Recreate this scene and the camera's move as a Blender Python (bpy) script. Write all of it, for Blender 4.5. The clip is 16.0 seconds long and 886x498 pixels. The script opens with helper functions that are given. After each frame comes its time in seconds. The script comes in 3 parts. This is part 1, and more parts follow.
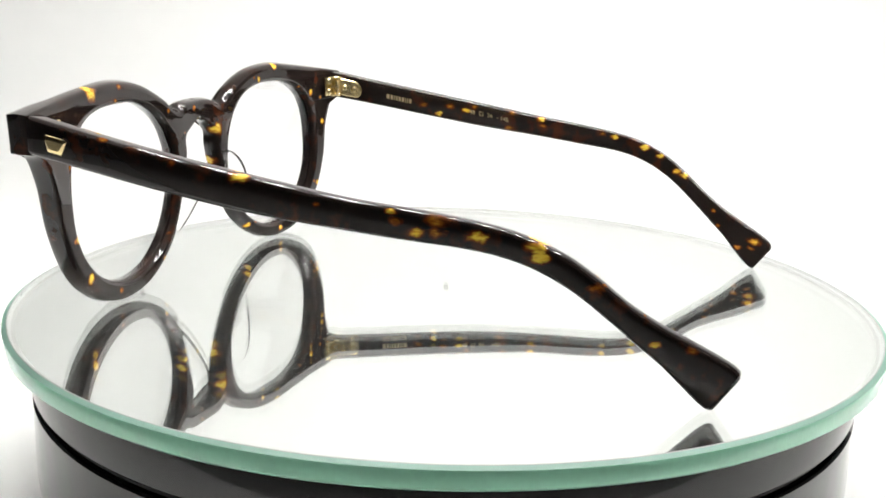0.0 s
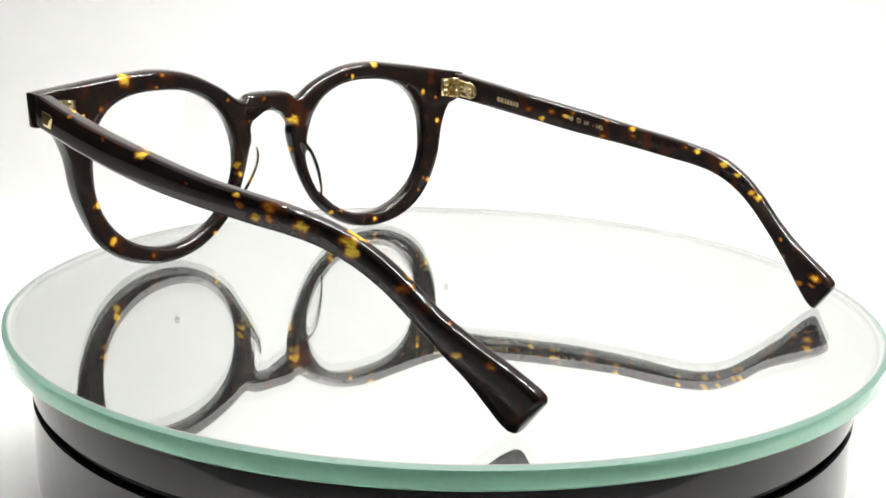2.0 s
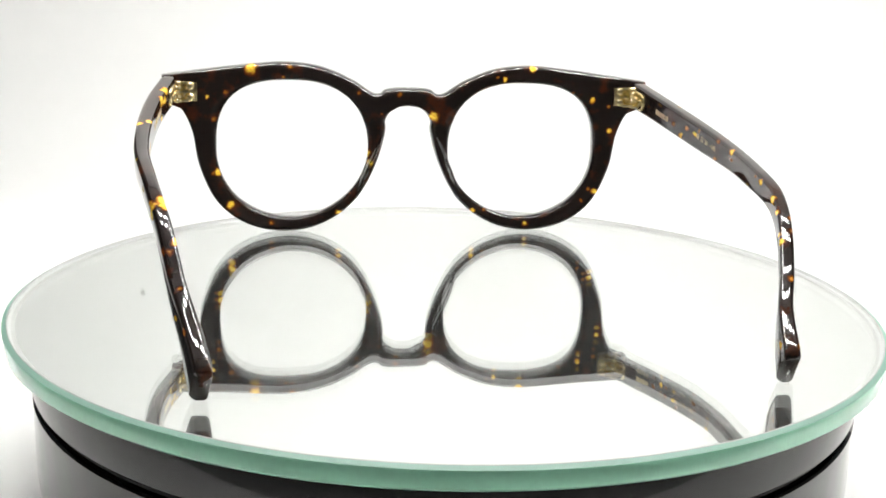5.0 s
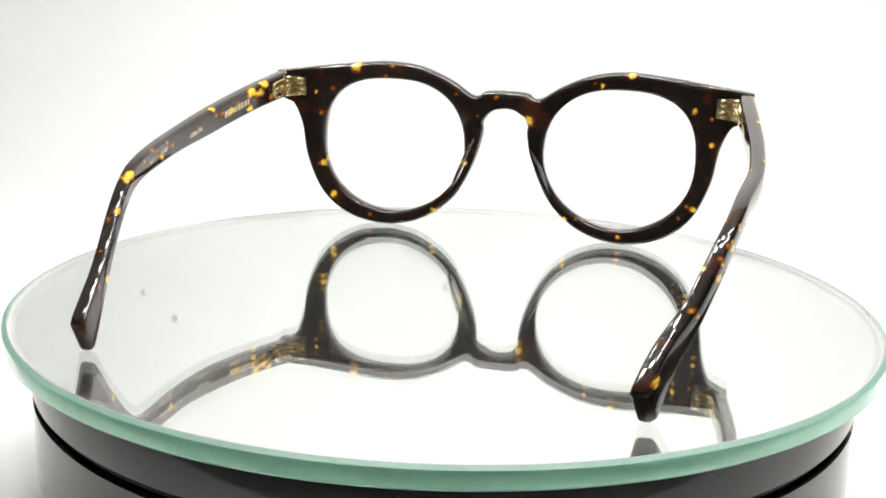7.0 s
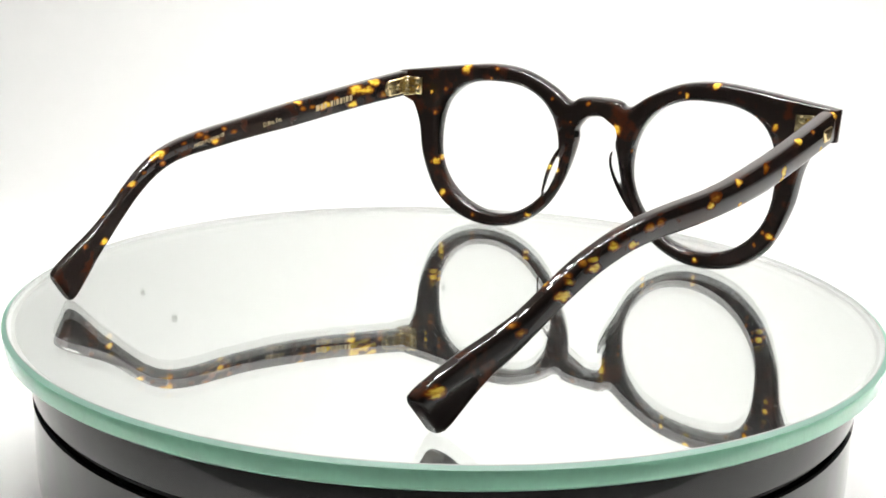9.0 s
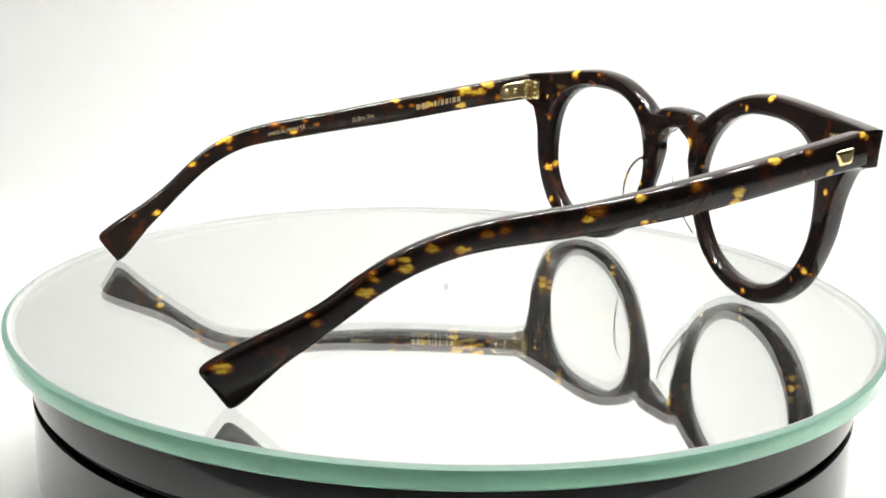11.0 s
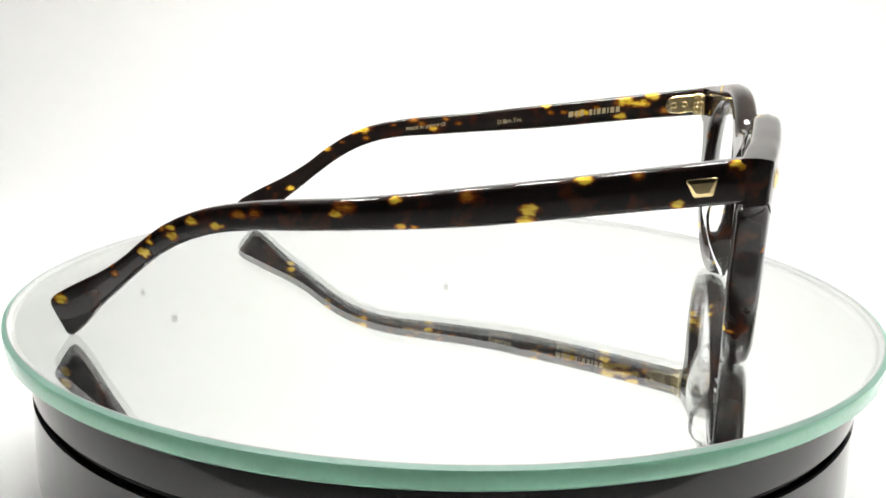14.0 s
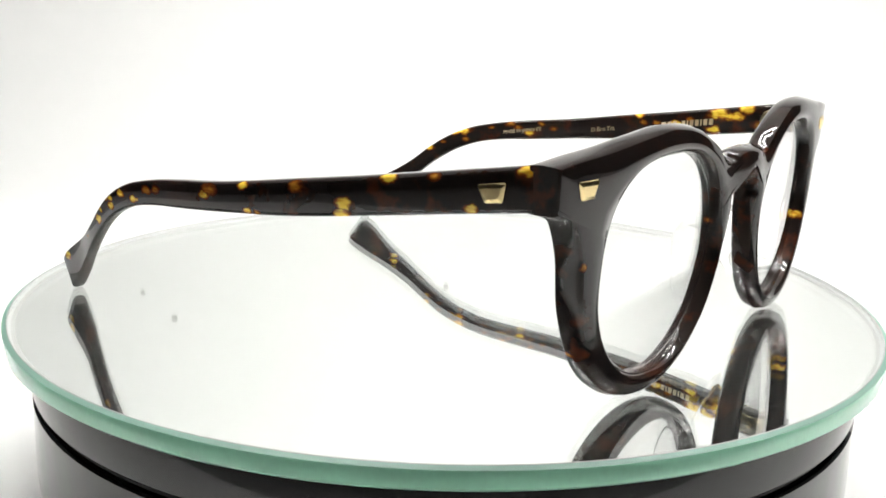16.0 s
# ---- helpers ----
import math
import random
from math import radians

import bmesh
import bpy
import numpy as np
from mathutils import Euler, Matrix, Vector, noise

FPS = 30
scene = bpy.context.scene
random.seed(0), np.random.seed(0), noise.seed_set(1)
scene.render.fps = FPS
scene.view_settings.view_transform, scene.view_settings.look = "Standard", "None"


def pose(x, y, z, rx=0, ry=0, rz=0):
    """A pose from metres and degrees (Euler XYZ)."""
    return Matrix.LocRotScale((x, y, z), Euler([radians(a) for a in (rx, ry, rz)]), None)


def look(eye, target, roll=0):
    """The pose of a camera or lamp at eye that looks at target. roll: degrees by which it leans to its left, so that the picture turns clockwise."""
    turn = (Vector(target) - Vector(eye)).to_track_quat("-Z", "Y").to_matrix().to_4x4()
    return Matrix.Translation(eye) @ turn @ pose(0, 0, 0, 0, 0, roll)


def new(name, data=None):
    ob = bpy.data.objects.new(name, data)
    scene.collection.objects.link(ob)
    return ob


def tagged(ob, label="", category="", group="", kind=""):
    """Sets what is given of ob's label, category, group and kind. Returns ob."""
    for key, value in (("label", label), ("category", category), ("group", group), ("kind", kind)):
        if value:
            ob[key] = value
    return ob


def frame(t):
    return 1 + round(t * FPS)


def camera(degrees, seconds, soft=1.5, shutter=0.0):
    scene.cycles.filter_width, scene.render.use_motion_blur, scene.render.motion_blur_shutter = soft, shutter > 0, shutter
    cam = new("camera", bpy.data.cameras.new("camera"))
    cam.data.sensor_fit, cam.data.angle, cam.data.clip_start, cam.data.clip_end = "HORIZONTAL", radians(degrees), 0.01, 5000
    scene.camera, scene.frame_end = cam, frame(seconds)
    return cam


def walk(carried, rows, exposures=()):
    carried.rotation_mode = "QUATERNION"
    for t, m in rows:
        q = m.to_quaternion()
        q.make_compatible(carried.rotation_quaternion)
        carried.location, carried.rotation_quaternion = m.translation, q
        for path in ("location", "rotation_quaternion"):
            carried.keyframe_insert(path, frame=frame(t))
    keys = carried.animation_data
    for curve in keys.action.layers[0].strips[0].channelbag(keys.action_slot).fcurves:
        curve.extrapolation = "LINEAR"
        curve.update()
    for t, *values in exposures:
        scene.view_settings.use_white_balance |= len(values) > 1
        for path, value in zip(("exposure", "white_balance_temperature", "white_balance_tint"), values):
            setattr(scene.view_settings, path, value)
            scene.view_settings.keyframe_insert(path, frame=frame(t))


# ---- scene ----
import functools

MM = 0.001

# ---- camera: stands still before the turntable ----
cam = camera(44.6, 16.0, soft=1.7)
EYE = Vector((0.0, -0.2700, 0.0762))
YAW, PITCH, ROLL = radians(-0.233), radians(-13.646), 1.598
AIM = EYE + Vector((math.sin(YAW) * math.cos(PITCH), math.cos(YAW) * math.cos(PITCH), math.sin(PITCH)))
walk(cam, [(0, look(EYE, AIM, ROLL)), (16, look(EYE, AIM, ROLL))], exposures=[(0, 0.0), (16, 0.0)])

# ---- light: strips of small LEDs under the light box's ceiling; the room outside is dim ----
LED_POWER = 138.0
world = bpy.data.worlds.new("world")
world.use_nodes = True
world.node_tree.nodes["Background"].inputs[0].default_value = (0.5, 0.5, 0.52, 1)
world.node_tree.nodes["Background"].inputs[1].default_value = 0.05
scene.world = world


# ---- materials ----
def material(name):
    m = bpy.data.materials.new(name)
    m.use_nodes = True
    return m, m.node_tree.nodes, m.node_tree.links, m.node_tree.nodes["Principled BSDF"]


def wired(nodes, links, kind, ins=(), **props):
    """A node with its inputs filled by values or by other nodes' outputs."""
    n = nodes.new(kind)
    for key, value in props.items():
        setattr(n, key, value)
    for slot, value in (ins.items() if isinstance(ins, dict) else enumerate(ins)):
        if value is None:
            continue
        if isinstance(value, bpy.types.NodeSocket):
            links.new(value, n.inputs[slot])
        else:
            n.inputs[slot].default_value = value
    return n


def plain(name, colour, rough=0.5, metal=0.0, grain=0.06, scale=40.0, bump=0.0):
    """A surface with a fine variation of tone and gloss at two scales."""
    m, nodes, links, p = material(name)
    co = wired(nodes, links, "ShaderNodeTexCoord").outputs["Object"]
    big = wired(nodes, links, "ShaderNodeTexNoise", {"Vector": co, "Scale": scale, "Detail": 3.0}).outputs[0]
    fine = wired(nodes, links, "ShaderNodeTexNoise", {"Vector": co, "Scale": scale * 14, "Detail": 4.0}).outputs[0]
    both = wired(nodes, links, "ShaderNodeMath", [big, fine], operation="ADD").outputs[0]
    tone = wired(nodes, links, "ShaderNodeMapRange", {0: both, 1: 0.6, 2: 1.4, 3: 1 - grain, 4: 1 + grain}).outputs[0]
    col = wired(nodes, links, "ShaderNodeVectorMath", {0: colour, 3: tone}, operation="SCALE").outputs[0]
    links.new(col, p.inputs["Base Color"])
    r = wired(nodes, links, "ShaderNodeMapRange", {0: both, 1: 0.6, 2: 1.4, 3: rough * 0.8, 4: min(1, rough * 1.2)}).outputs[0]
    links.new(r, p.inputs["Roughness"])
    p.inputs["Metallic"].default_value = metal
    if bump:
        b = wired(nodes, links, "ShaderNodeBump", {"Strength": bump, "Distance": 0.0002, "Height": fine})
        links.new(b.outputs[0], p.inputs["Normal"])
    return m


def tortoise(name, yellow, amber, squash, size):
    """Polished dark tortoiseshell acetate: near-black brown with flakes of yellow and amber at (x, y, z, radius) mm."""
    m, nodes, links, p = material(name)
    obj = wired(nodes, links, "ShaderNodeTexCoord").outputs["Object"]
    mm = wired(nodes, links, "ShaderNodeVectorMath", {0: obj, 3: 1000.0}, operation="SCALE").outputs[0]
    warp = mm
    for width, amount in ((0.3, 1.3), (0.9, 0.6)):
        n = wired(nodes, links, "ShaderNodeTexNoise", {"Vector": mm, "Scale": width, "Detail": 1.0}).outputs["Color"]
        n = wired(nodes, links, "ShaderNodeVectorMath", [n, (0.5, 0.5, 0.5)], operation="SUBTRACT").outputs[0]
        n = wired(nodes, links, "ShaderNodeVectorMath", {0: n, 3: amount}, operation="SCALE").outputs[0]
        warp = wired(nodes, links, "ShaderNodeVectorMath", [warp, n], operation="ADD").outputs[0]

    grain = wired(nodes, links, "ShaderNodeVectorMath", [mm, (0.6, 0.3, 1.1)], operation="MULTIPLY").outputs[0]
    flat = wired(nodes, links, "ShaderNodeVectorMath", [warp, squash], operation="MULTIPLY").outputs[0]
    streak = wired(nodes, links, "ShaderNodeTexNoise", {"Vector": grain, "Scale": 1.5, "Detail": 1.5, "Roughness": 0.5}).outputs[0]
    soft = wired(nodes, links, "ShaderNodeTexNoise", {"Vector": mm, "Scale": 0.45, "Detail": 1.0, "Roughness": 0.4}).outputs[0]

    def centred(value, amount):
        n = wired(nodes, links, "ShaderNodeMath", [value, 0.5], operation="SUBTRACT").outputs[0]
        return wired(nodes, links, "ShaderNodeMath", [n, amount], operation="MULTIPLY").outputs[0]

    def nearest(spots, shrink=1.0):
        """How far the nearest flake lies, in its own radii, with an uneven outline."""
        least = None
        for x, y, z, r in spots:
            c = (x * squash[0], y * squash[1], z * squash[2])
            d = wired(nodes, links, "ShaderNodeVectorMath", [flat, c], operation="DISTANCE").outputs["Value"]
            d = wired(nodes, links, "ShaderNodeMath", [d, r * size * shrink], operation="DIVIDE").outputs[0]
            least = d if least is None else wired(nodes, links, "ShaderNodeMath", [least, d], operation="MINIMUM").outputs[0]
        least = wired(nodes, links, "ShaderNodeMath", [least, centred(streak, 1.1)], operation="ADD").outputs[0]
        return wired(nodes, links, "ShaderNodeMath", [least, centred(soft, 1.1)], operation="ADD").outputs[0]

    def mask(value, edge, core):
        return wired(nodes, links, "ShaderNodeMapRange", {0: value, 1: edge, 2: core, 3: 0.0, 4: 1.0},
                     interpolation_type="SMOOTHSTEP").outputs[0]

    def mixed(f, a, b):
        n = wired(nodes, links, "ShaderNodeMix", {0: f, 6: a, 7: b}, data_type="RGBA")
        return n.outputs[2]

    # clouds of red-brown in the near-black, then flakes that pale from brown at the rim over amber to yellow
    cloud = wired(nodes, links, "ShaderNodeTexNoise", {"Vector": warp, "Scale": 0.17, "Detail": 3.0, "Roughness": 0.6}).outputs[0]
    base = mixed(mask(cloud, 0.51, 0.70), (0.0200, 0.0142, 0.0125, 1), (0.056, 0.0185, 0.0095, 1))
    brown = mixed(mask(streak, 0.35, 0.65), (0.055, 0.013, 0.005, 1), (0.20, 0.055, 0.009, 1))
    orange = mixed(mask(streak, 0.30, 0.70), (0.24, 0.072, 0.009, 1), (0.60, 0.25, 0.03, 1))
    gold = mixed(mask(streak, 0.70, 0.40), (0.72, 0.36, 0.02, 1), (1.0, 0.72, 0.08, 1))
    close, dim = nearest(yellow), nearest(amber, 0.78)
    col = mixed(mask(dim, 1.5, 0.8), base, brown)
    col = mixed(mask(dim, 0.9, 0.35), col, orange)
    col = mixed(mask(close, 1.5, 1.0), col, brown)
    col = mixed(mask(close, 1.12, 0.85), col, orange)
    col = mixed(mask(close, 0.98, 0.5), col, gold)
    links.new(col, p.inputs["Base Color"])
    p.inputs["Roughness"].default_value = 0.012
    p.inputs["IOR"].default_value = 1.5
    wear = wired(nodes, links, "ShaderNodeTexNoise", {"Vector": mm, "Scale": 0.35, "Detail": 2.0}).outputs[0]
    b = wired(nodes, links, "ShaderNodeBump", {"Strength": 0.03, "Distance": 0.0003, "Height": wear})
    links.new(b.outputs[0], p.inputs["Normal"])
    return m


def clear(name, ior=1.5, tint=(1, 1, 1, 1), rough=0.0):
    m, nodes, links, p = material(name)
    p.inputs["Base Color"].default_value = tint
    p.inputs["Transmission Weight"].default_value = 1.0
    p.inputs["Roughness"].default_value = rough
    p.inputs["IOR"].default_value = ior
    return m


FRONT_YELLOW = [
    (63.9, 4.2, 32.9, 1.0), (58.0, 5.5, 42.3, 1.0), (20.9, 7.4, 6.3, 1.0), (38.0, 5.9, 2.6, 1.2), (-21.8, 7.0, 6.1, 1.2),
    (-48.7, 7.1, 50.9, 2.2), (-61.6, 5.0, 42.2, 0.8), (-58.8, 4.4, 19.1, 1.4), (-55.2, 4.4, 9.1, 1.3), (-58.7, 8.9, 20.3, 1.2),
    (39.1, 8.0, 51.7, 1.6), (30.3, 8.5, 48.4, 1.0), (7.8, 8.9, 36.2, 2.0), (59.8, 4.0, 13.3, 1.2), (-66, 3.6, 19.7, 1.2),
    (8.3, 13.8, 27.3, 1.8), (7.7, 13.8, 25.7, 1.4), (-13.2, 9.2, 24.6, 1.6), (-12.2, 9.0, 21.8, 1.3),
]
FRONT_AMBER = [
    (27.7, 8.6, 48.8, 0.8), (24.4, 6.9, 6.9, 0.8), (58.0, 4.2, 14.1, 1.0), (-42.8, 5.5, 3.1, 1.2), (-36.9, 8.1, 51.2, 1.4),
    (-59.7, 5.0, 35.6, 1.3), (12.9, 10.9, 30.5, 1.0), (60.9, 5.4, 12.5, 1.0), (65.2, 9.5, 30.2, 0.9), (-60.2, 4.2, 18.8, 1.2),
    (-56.0, 5.8, 43.7, 1.3), (-3.1, 9.5, 43.1, 1.2), (-38.8, 8.1, 48.1, 0.8), (-15.7, 9.2, 43.4, 0.8), (-18.6, 7.7, 12.6, 0.9),
    (-8.4, 9.1, 37, 0.7), (55.8, 4.7, 10.3, 0.9), (51.9, 6.7, 44.7, 0.8), (63.3, 5, 40.4, 0.9), (18.7, 11.3, 26.4, 1.2),
    (-76.7, 4.5, 15.7, 1.2),
]
RIGHT_YELLOW = [
    (70.3, -111.7, 22.4, 1.5), (70.7, -110.5, 25.1, 1.1), (72.3, -105.0, 28.5, 1.1), (72.3, -104.8, 26.8, 1.4), (73.4, -100.0, 30.3, 1.3),
    (74.4, -94.4, 30.1, 1.3), (58.2, -134.2, 8.2, 1.4), (77.5, -69.6, 34.6, 1.2), (78.1, -58.4, 37.9, 1.2), (78.1, -57.5, 33.1, 1.0),
    (77.5, -33.8, 37.5, 1.6), (77.5, -34.6, 35.5, 1.4), (76.7, -24.4, 43.5, 1.5), (74.7, 2.5, 47.5, 1.5), (75.6, -7.8, 39.9, 1.1),
    (61.3, -136.0, 8.3, 1.6), (66.9, -112.3, 23.9, 1.1), (73.4, -33.1, 36.5, 1.0), (74.0, -42.0, 38.1, 1.0), (74.3, -66.5, 36.8, 1.3),
    (67.7, -109.8, 25.0, 1.2), (71.7, -90.3, 33.4, 1.1), (70.4, -99.6, 31.0, 1.3), (69.3, -104.4, 28.7, 1.2),
]
RIGHT_AMBER = [
    (75.0, -89.9, 32.6, 1.8), (75.4, -86.4, 33.0, 1.8), (77.7, -68.2, 35.8, 2.4), (78.1, -54.8, 33.0, 1.0), (78.0, -44.9, 39.4, 2.0),
    (76.1, -15.1, 44.7, 1.5), (67.2, -119.9, 16.6, 1.4), (73.7, -36.3, 39.2, 1.7), (74.2, -45.1, 39.2, 1.2), (74.5, -57.1, 38.0, 1.2),
    (74.2, -67.1, 34.9, 1.3), (74.5, -56.2, 33.5, 1.2), (72.1, -86.6, 33.7, 1.3), (62.8, -122.2, 15.0, 0.9), (58.4, -133.4, 5.8, 1.2),
    (59.5, -129.7, 5.8, 1.2), (71.6, -107.1, 28.1, 1.2), (70.3, -110.7, 26.0, 1.2), (66.0, -121.1, 18.2, 1.3), (62.1, -123.7, 10.9, 0.8),
    (73.1, -27.8, 39.3, 1.5),
]
LEFT_YELLOW = [
    (-73.1, -75.8, 35.5, 0.9), (-72.3, -80.2, 32.2, 1.5), (-70.0, -91.3, 32.0, 1.6), (-67.4, -101.9, 30.4, 1.8), (-67.3, -102.3, 28.6, 1.7),
    (-61.2, -123.6, 12.8, 1.0), (-61.5, -111.6, 25.0, 1.4), (-64.7, -100.8, 31.3, 1.8), (-69.2, -78.9, 32.4, 1.4), (-72.9, -43.9, 40.7, 1.5),
    (-72.8, -33.6, 38.6, 1.5), (-72.4, -19.1, 43.0, 2.6), (-72.5, -21.0, 38.6, 1.8), (-72.1, -14.3, 42.8, 1.9), (-71.9, -11.2, 45.3, 2.0),
    (-64.3, -102.9, 30.7, 1.3), (-76.2, -46, 40.4, 1.9), (-72.7, -32.1, 39, 1.6), (-58, -123, 12.3, 1.2),
]
LEFT_AMBER = [
    (-73.1, -76.3, 34.0, 1.3), (-71.6, -83.8, 34.5, 2.4), (-71.6, -83.8, 32.2, 1.8), (-64.4, -112.7, 23.2, 1.8), (-59.1, -130.3, 11.9, 1.2),
    (-60.3, -121.2, 18.2, 0.9), (-64.8, -100.1, 28.9, 1.3), (-68.1, -84.8, 34.7, 1.8), (-68.5, -82.5, 33.7, 1.5), (-70.5, -70.8, 34.3, 1.3),
    (-71.5, -7.0, 41.1, 2.2), (-72.7, -42.0, 38.7, 1.6), (-62.7, -114.1, 23.6, 1.2), (-76.5, -31.4, 41.7, 1.1), (-76.3, -15.4, 45.5, 1.5),
    (-76.3, -44.3, 41.6, 1.2), (-75, -61.3, 36.4, 1), (-69.7, -75, 35.5, 1.4), (-56, -129.3, 12.2, 1), (-72.7, -27.9, 40.9, 1.3),
    (-62.7, -107, 27.5, 1.1), (-66.7, -91.3, 33.1, 1.2), (-72.7, -38.3, 38.9, 1.2),
]

ACETATE_FRONT = tortoise("tortoise_acetate_front", FRONT_YELLOW, FRONT_AMBER, (1, 0.45, 1), 0.78)
ACETATE_RIGHT = tortoise("tortoise_acetate_right", RIGHT_YELLOW, RIGHT_AMBER, (0.7, 0.55, 1), 0.62)
ACETATE_LEFT = tortoise("tortoise_acetate_left", LEFT_YELLOW, LEFT_AMBER, (0.7, 0.55, 1), 0.62)
GOLD = plain("gold_plated_metal", (0.90, 0.72, 0.38), 0.22, 1.0, 0.08, 900)
FOIL = plain("gold_foil_print", (0.72, 0.58, 0.34), 0.35, 0.6, 0.15, 2500)
LENS = clear("clear_lens", 1.5)
PAD = clear("clear_silicone", 1.25)
GLASS = clear("float_glass", 1.52, (0.975, 0.995, 0.985, 1))
SILVER = plain("silvered_back", (0.93, 0.94, 0.93), 0.002, 0.985, 0.01, 30)
EDGE = plain("green_glass_edge", (0.41, 0.88, 0.63), 0.05, 0.0, 0.05, 60)
_c = EDGE.node_tree.nodes["Principled BSDF"].inputs
_c["Coat Weight"].default_value, _c["Coat IOR"].default_value, _c["Coat Roughness"].default_value = 1.0, 1.5, 0.02
BEVEL = plain("ground_glass_bevel", (0.22, 0.38, 0.31), 0.5, 0.0, 0.06, 200)
# grey painted in for the lines that light draws at the clear rim
RIM_LINE = plain("rim_line_grey", (0.36, 0.37, 0.36), 0.4, 0.0, 0.08, 80)
# inner wall: grey painted in place of light passing the clear far edge
INNER = plain("far_edge_grey", (0.46, 0.47, 0.465), 0.3, 0.0, 0.02, 60)
BLACK = plain("black_gloss_plastic", (0.010, 0.010, 0.010), 0.06, 0.0, 0.2, 60, 0.02)
GROOVE = plain("matt_black_plastic", (0.004, 0.004, 0.004), 0.7, 0.0, 0.2, 80)
PAPER = plain("white_backdrop_paper", (0.86, 0.86, 0.855), 0.9, 0.0, 0.012, 6, 0.1)
PANEL = plain("white_panel", (0.84, 0.84, 0.84), 0.7, 0.0, 0.015, 8)
TABLE = plain("grey_table_top", (0.38, 0.375, 0.37), 0.6, 0.0, 0.08, 12)
ROOM = plain("dim_wall_paint", (0.20, 0.20, 0.205), 0.9, 0.0, 0.08, 3)
SMUDGE = plain("grey_mark", (0.46, 0.46, 0.45), 0.9, 0.0, 0.2, 900)
HOUSING = plain("white_led_housing", (0.75, 0.75, 0.75), 0.4, 0.0, 0.03, 60)
LED, _n, _l, _p = material("led_light")
_p.inputs["Emission Color"].default_value = (1.0, 0.99, 0.955, 1)
_p.inputs["Emission Strength"].default_value = LED_POWER


# ---- helpers for meshes; shapes are given in millimetres ----
def part(name, bm, mat, parent=None, label="", smooth=None):
    """Links a bmesh, given in mm, as one mesh object under a thing or a part. smooth: the sharpest smooth edge, degrees."""
    me = bpy.data.meshes.new(name)
    bmesh.ops.scale(bm, vec=(MM, MM, MM), verts=bm.verts)
    if smooth:
        for f in bm.faces:
            f.smooth = True
        for e in bm.edges:
            e.smooth = len(e.link_faces) == 2 and e.calc_face_angle(0) < radians(smooth)
    bm.to_mesh(me)
    bm.free()
    for one in mat if isinstance(mat, (list, tuple)) else [mat]:
        me.materials.append(one)
    ob = new(name, me)
    if parent:
        ob.parent = parent
    return tagged(ob, label)


def loft(rings, closed_ring=True, cap=True):
    """A skin over rings of points."""
    bm = bmesh.new()
    rows = [[bm.verts.new(p) for p in ring] for ring in rings]
    n = len(rows[0])
    for a, b in zip(rows, rows[1:]):
        for i in range(n if closed_ring else n - 1):
            bm.faces.new((a[i], a[(i + 1) % n], b[(i + 1) % n], b[i]))
    if cap:
        bm.faces.new(rows[0][::-1])
        bm.faces.new(rows[-1])
    bmesh.ops.recalc_face_normals(bm, faces=bm.faces)
    return bm


def turned(profile, steps=160, closed=False):
    """A body of revolution about z from (radius, z) points."""
    rings = []
    for i in range(steps):
        c, s = math.cos(math.tau * i / steps), math.sin(math.tau * i / steps)
        rings.append([(r * c, r * s, z) for r, z in profile])
    bm = bmesh.new()
    rows = [[bm.verts.new(p) for p in ring] for ring in rings]
    n = len(profile)
    for i in range(steps):
        a, b = rows[i], rows[(i + 1) % steps]
        for k in range(n if closed else n - 1):
            bm.faces.new((a[k], b[k], b[(k + 1) % n], a[(k + 1) % n]))
    bmesh.ops.remove_doubles(bm, verts=bm.verts, dist=1e-5)
    bmesh.ops.recalc_face_normals(bm, faces=bm.faces)
    return bm


def box(size, centre=(0, 0, 0), bevel=0.0, segments=2):
    bm = bmesh.new()
    bmesh.ops.create_cube(bm, size=1)
    bmesh.ops.scale(bm, vec=size, verts=bm.verts)
    if bevel:
        bmesh.ops.bevel(bm, geom=bm.edges[:], offset=bevel, segments=segments, affect="EDGES", profile=0.5)
    bmesh.ops.translate(bm, vec=centre, verts=bm.verts)
    return bm


def merged(*many):
    """One bmesh out of several pieces of the same part."""
    out = bmesh.new()
    for bm in many:
        me = bpy.data.meshes.new("piece")
        bm.to_mesh(me)
        bm.free()
        out.from_mesh(me)
        bpy.data.meshes.remove(me)
    return out


def moved(bm, m):
    bmesh.ops.transform(bm, matrix=m, verts=bm.verts)
    return bm


def spline(points, per=6):
    """A Catmull-Rom curve through points of any dimension."""
    pts = [np.array(p, float) for p in points]
    pts = [2 * pts[0] - pts[1], *pts, 2 * pts[-1] - pts[-2]]
    out = []
    for a, b, c, d in zip(pts, pts[1:], pts[2:], pts[3:]):
        ta = max(np.linalg.norm(b - a), 1e-6) ** 0.5
        tb = max(np.linalg.norm(c - b), 1e-6) ** 0.5
        tc = max(np.linalg.norm(d - c), 1e-6) ** 0.5
        m1 = (c - b) + tb * ((b - a) / ta - (c - a) / (ta + tb))
        m2 = (c - b) + tb * ((d - c) / tc - (d - b) / (tb + tc))
        for k in range(per):
            t = k / per
            out.append((2 * t**3 - 3 * t**2 + 1) * b + (t**3 - 2 * t**2 + t) * m1 + (3 * t**2 - 2 * t**3) * c + (t**3 - t**2) * m2)
    return [*out, pts[-2]]


# ---- the light box, its table and the room round it ----
FLOOR_Z = -48.0


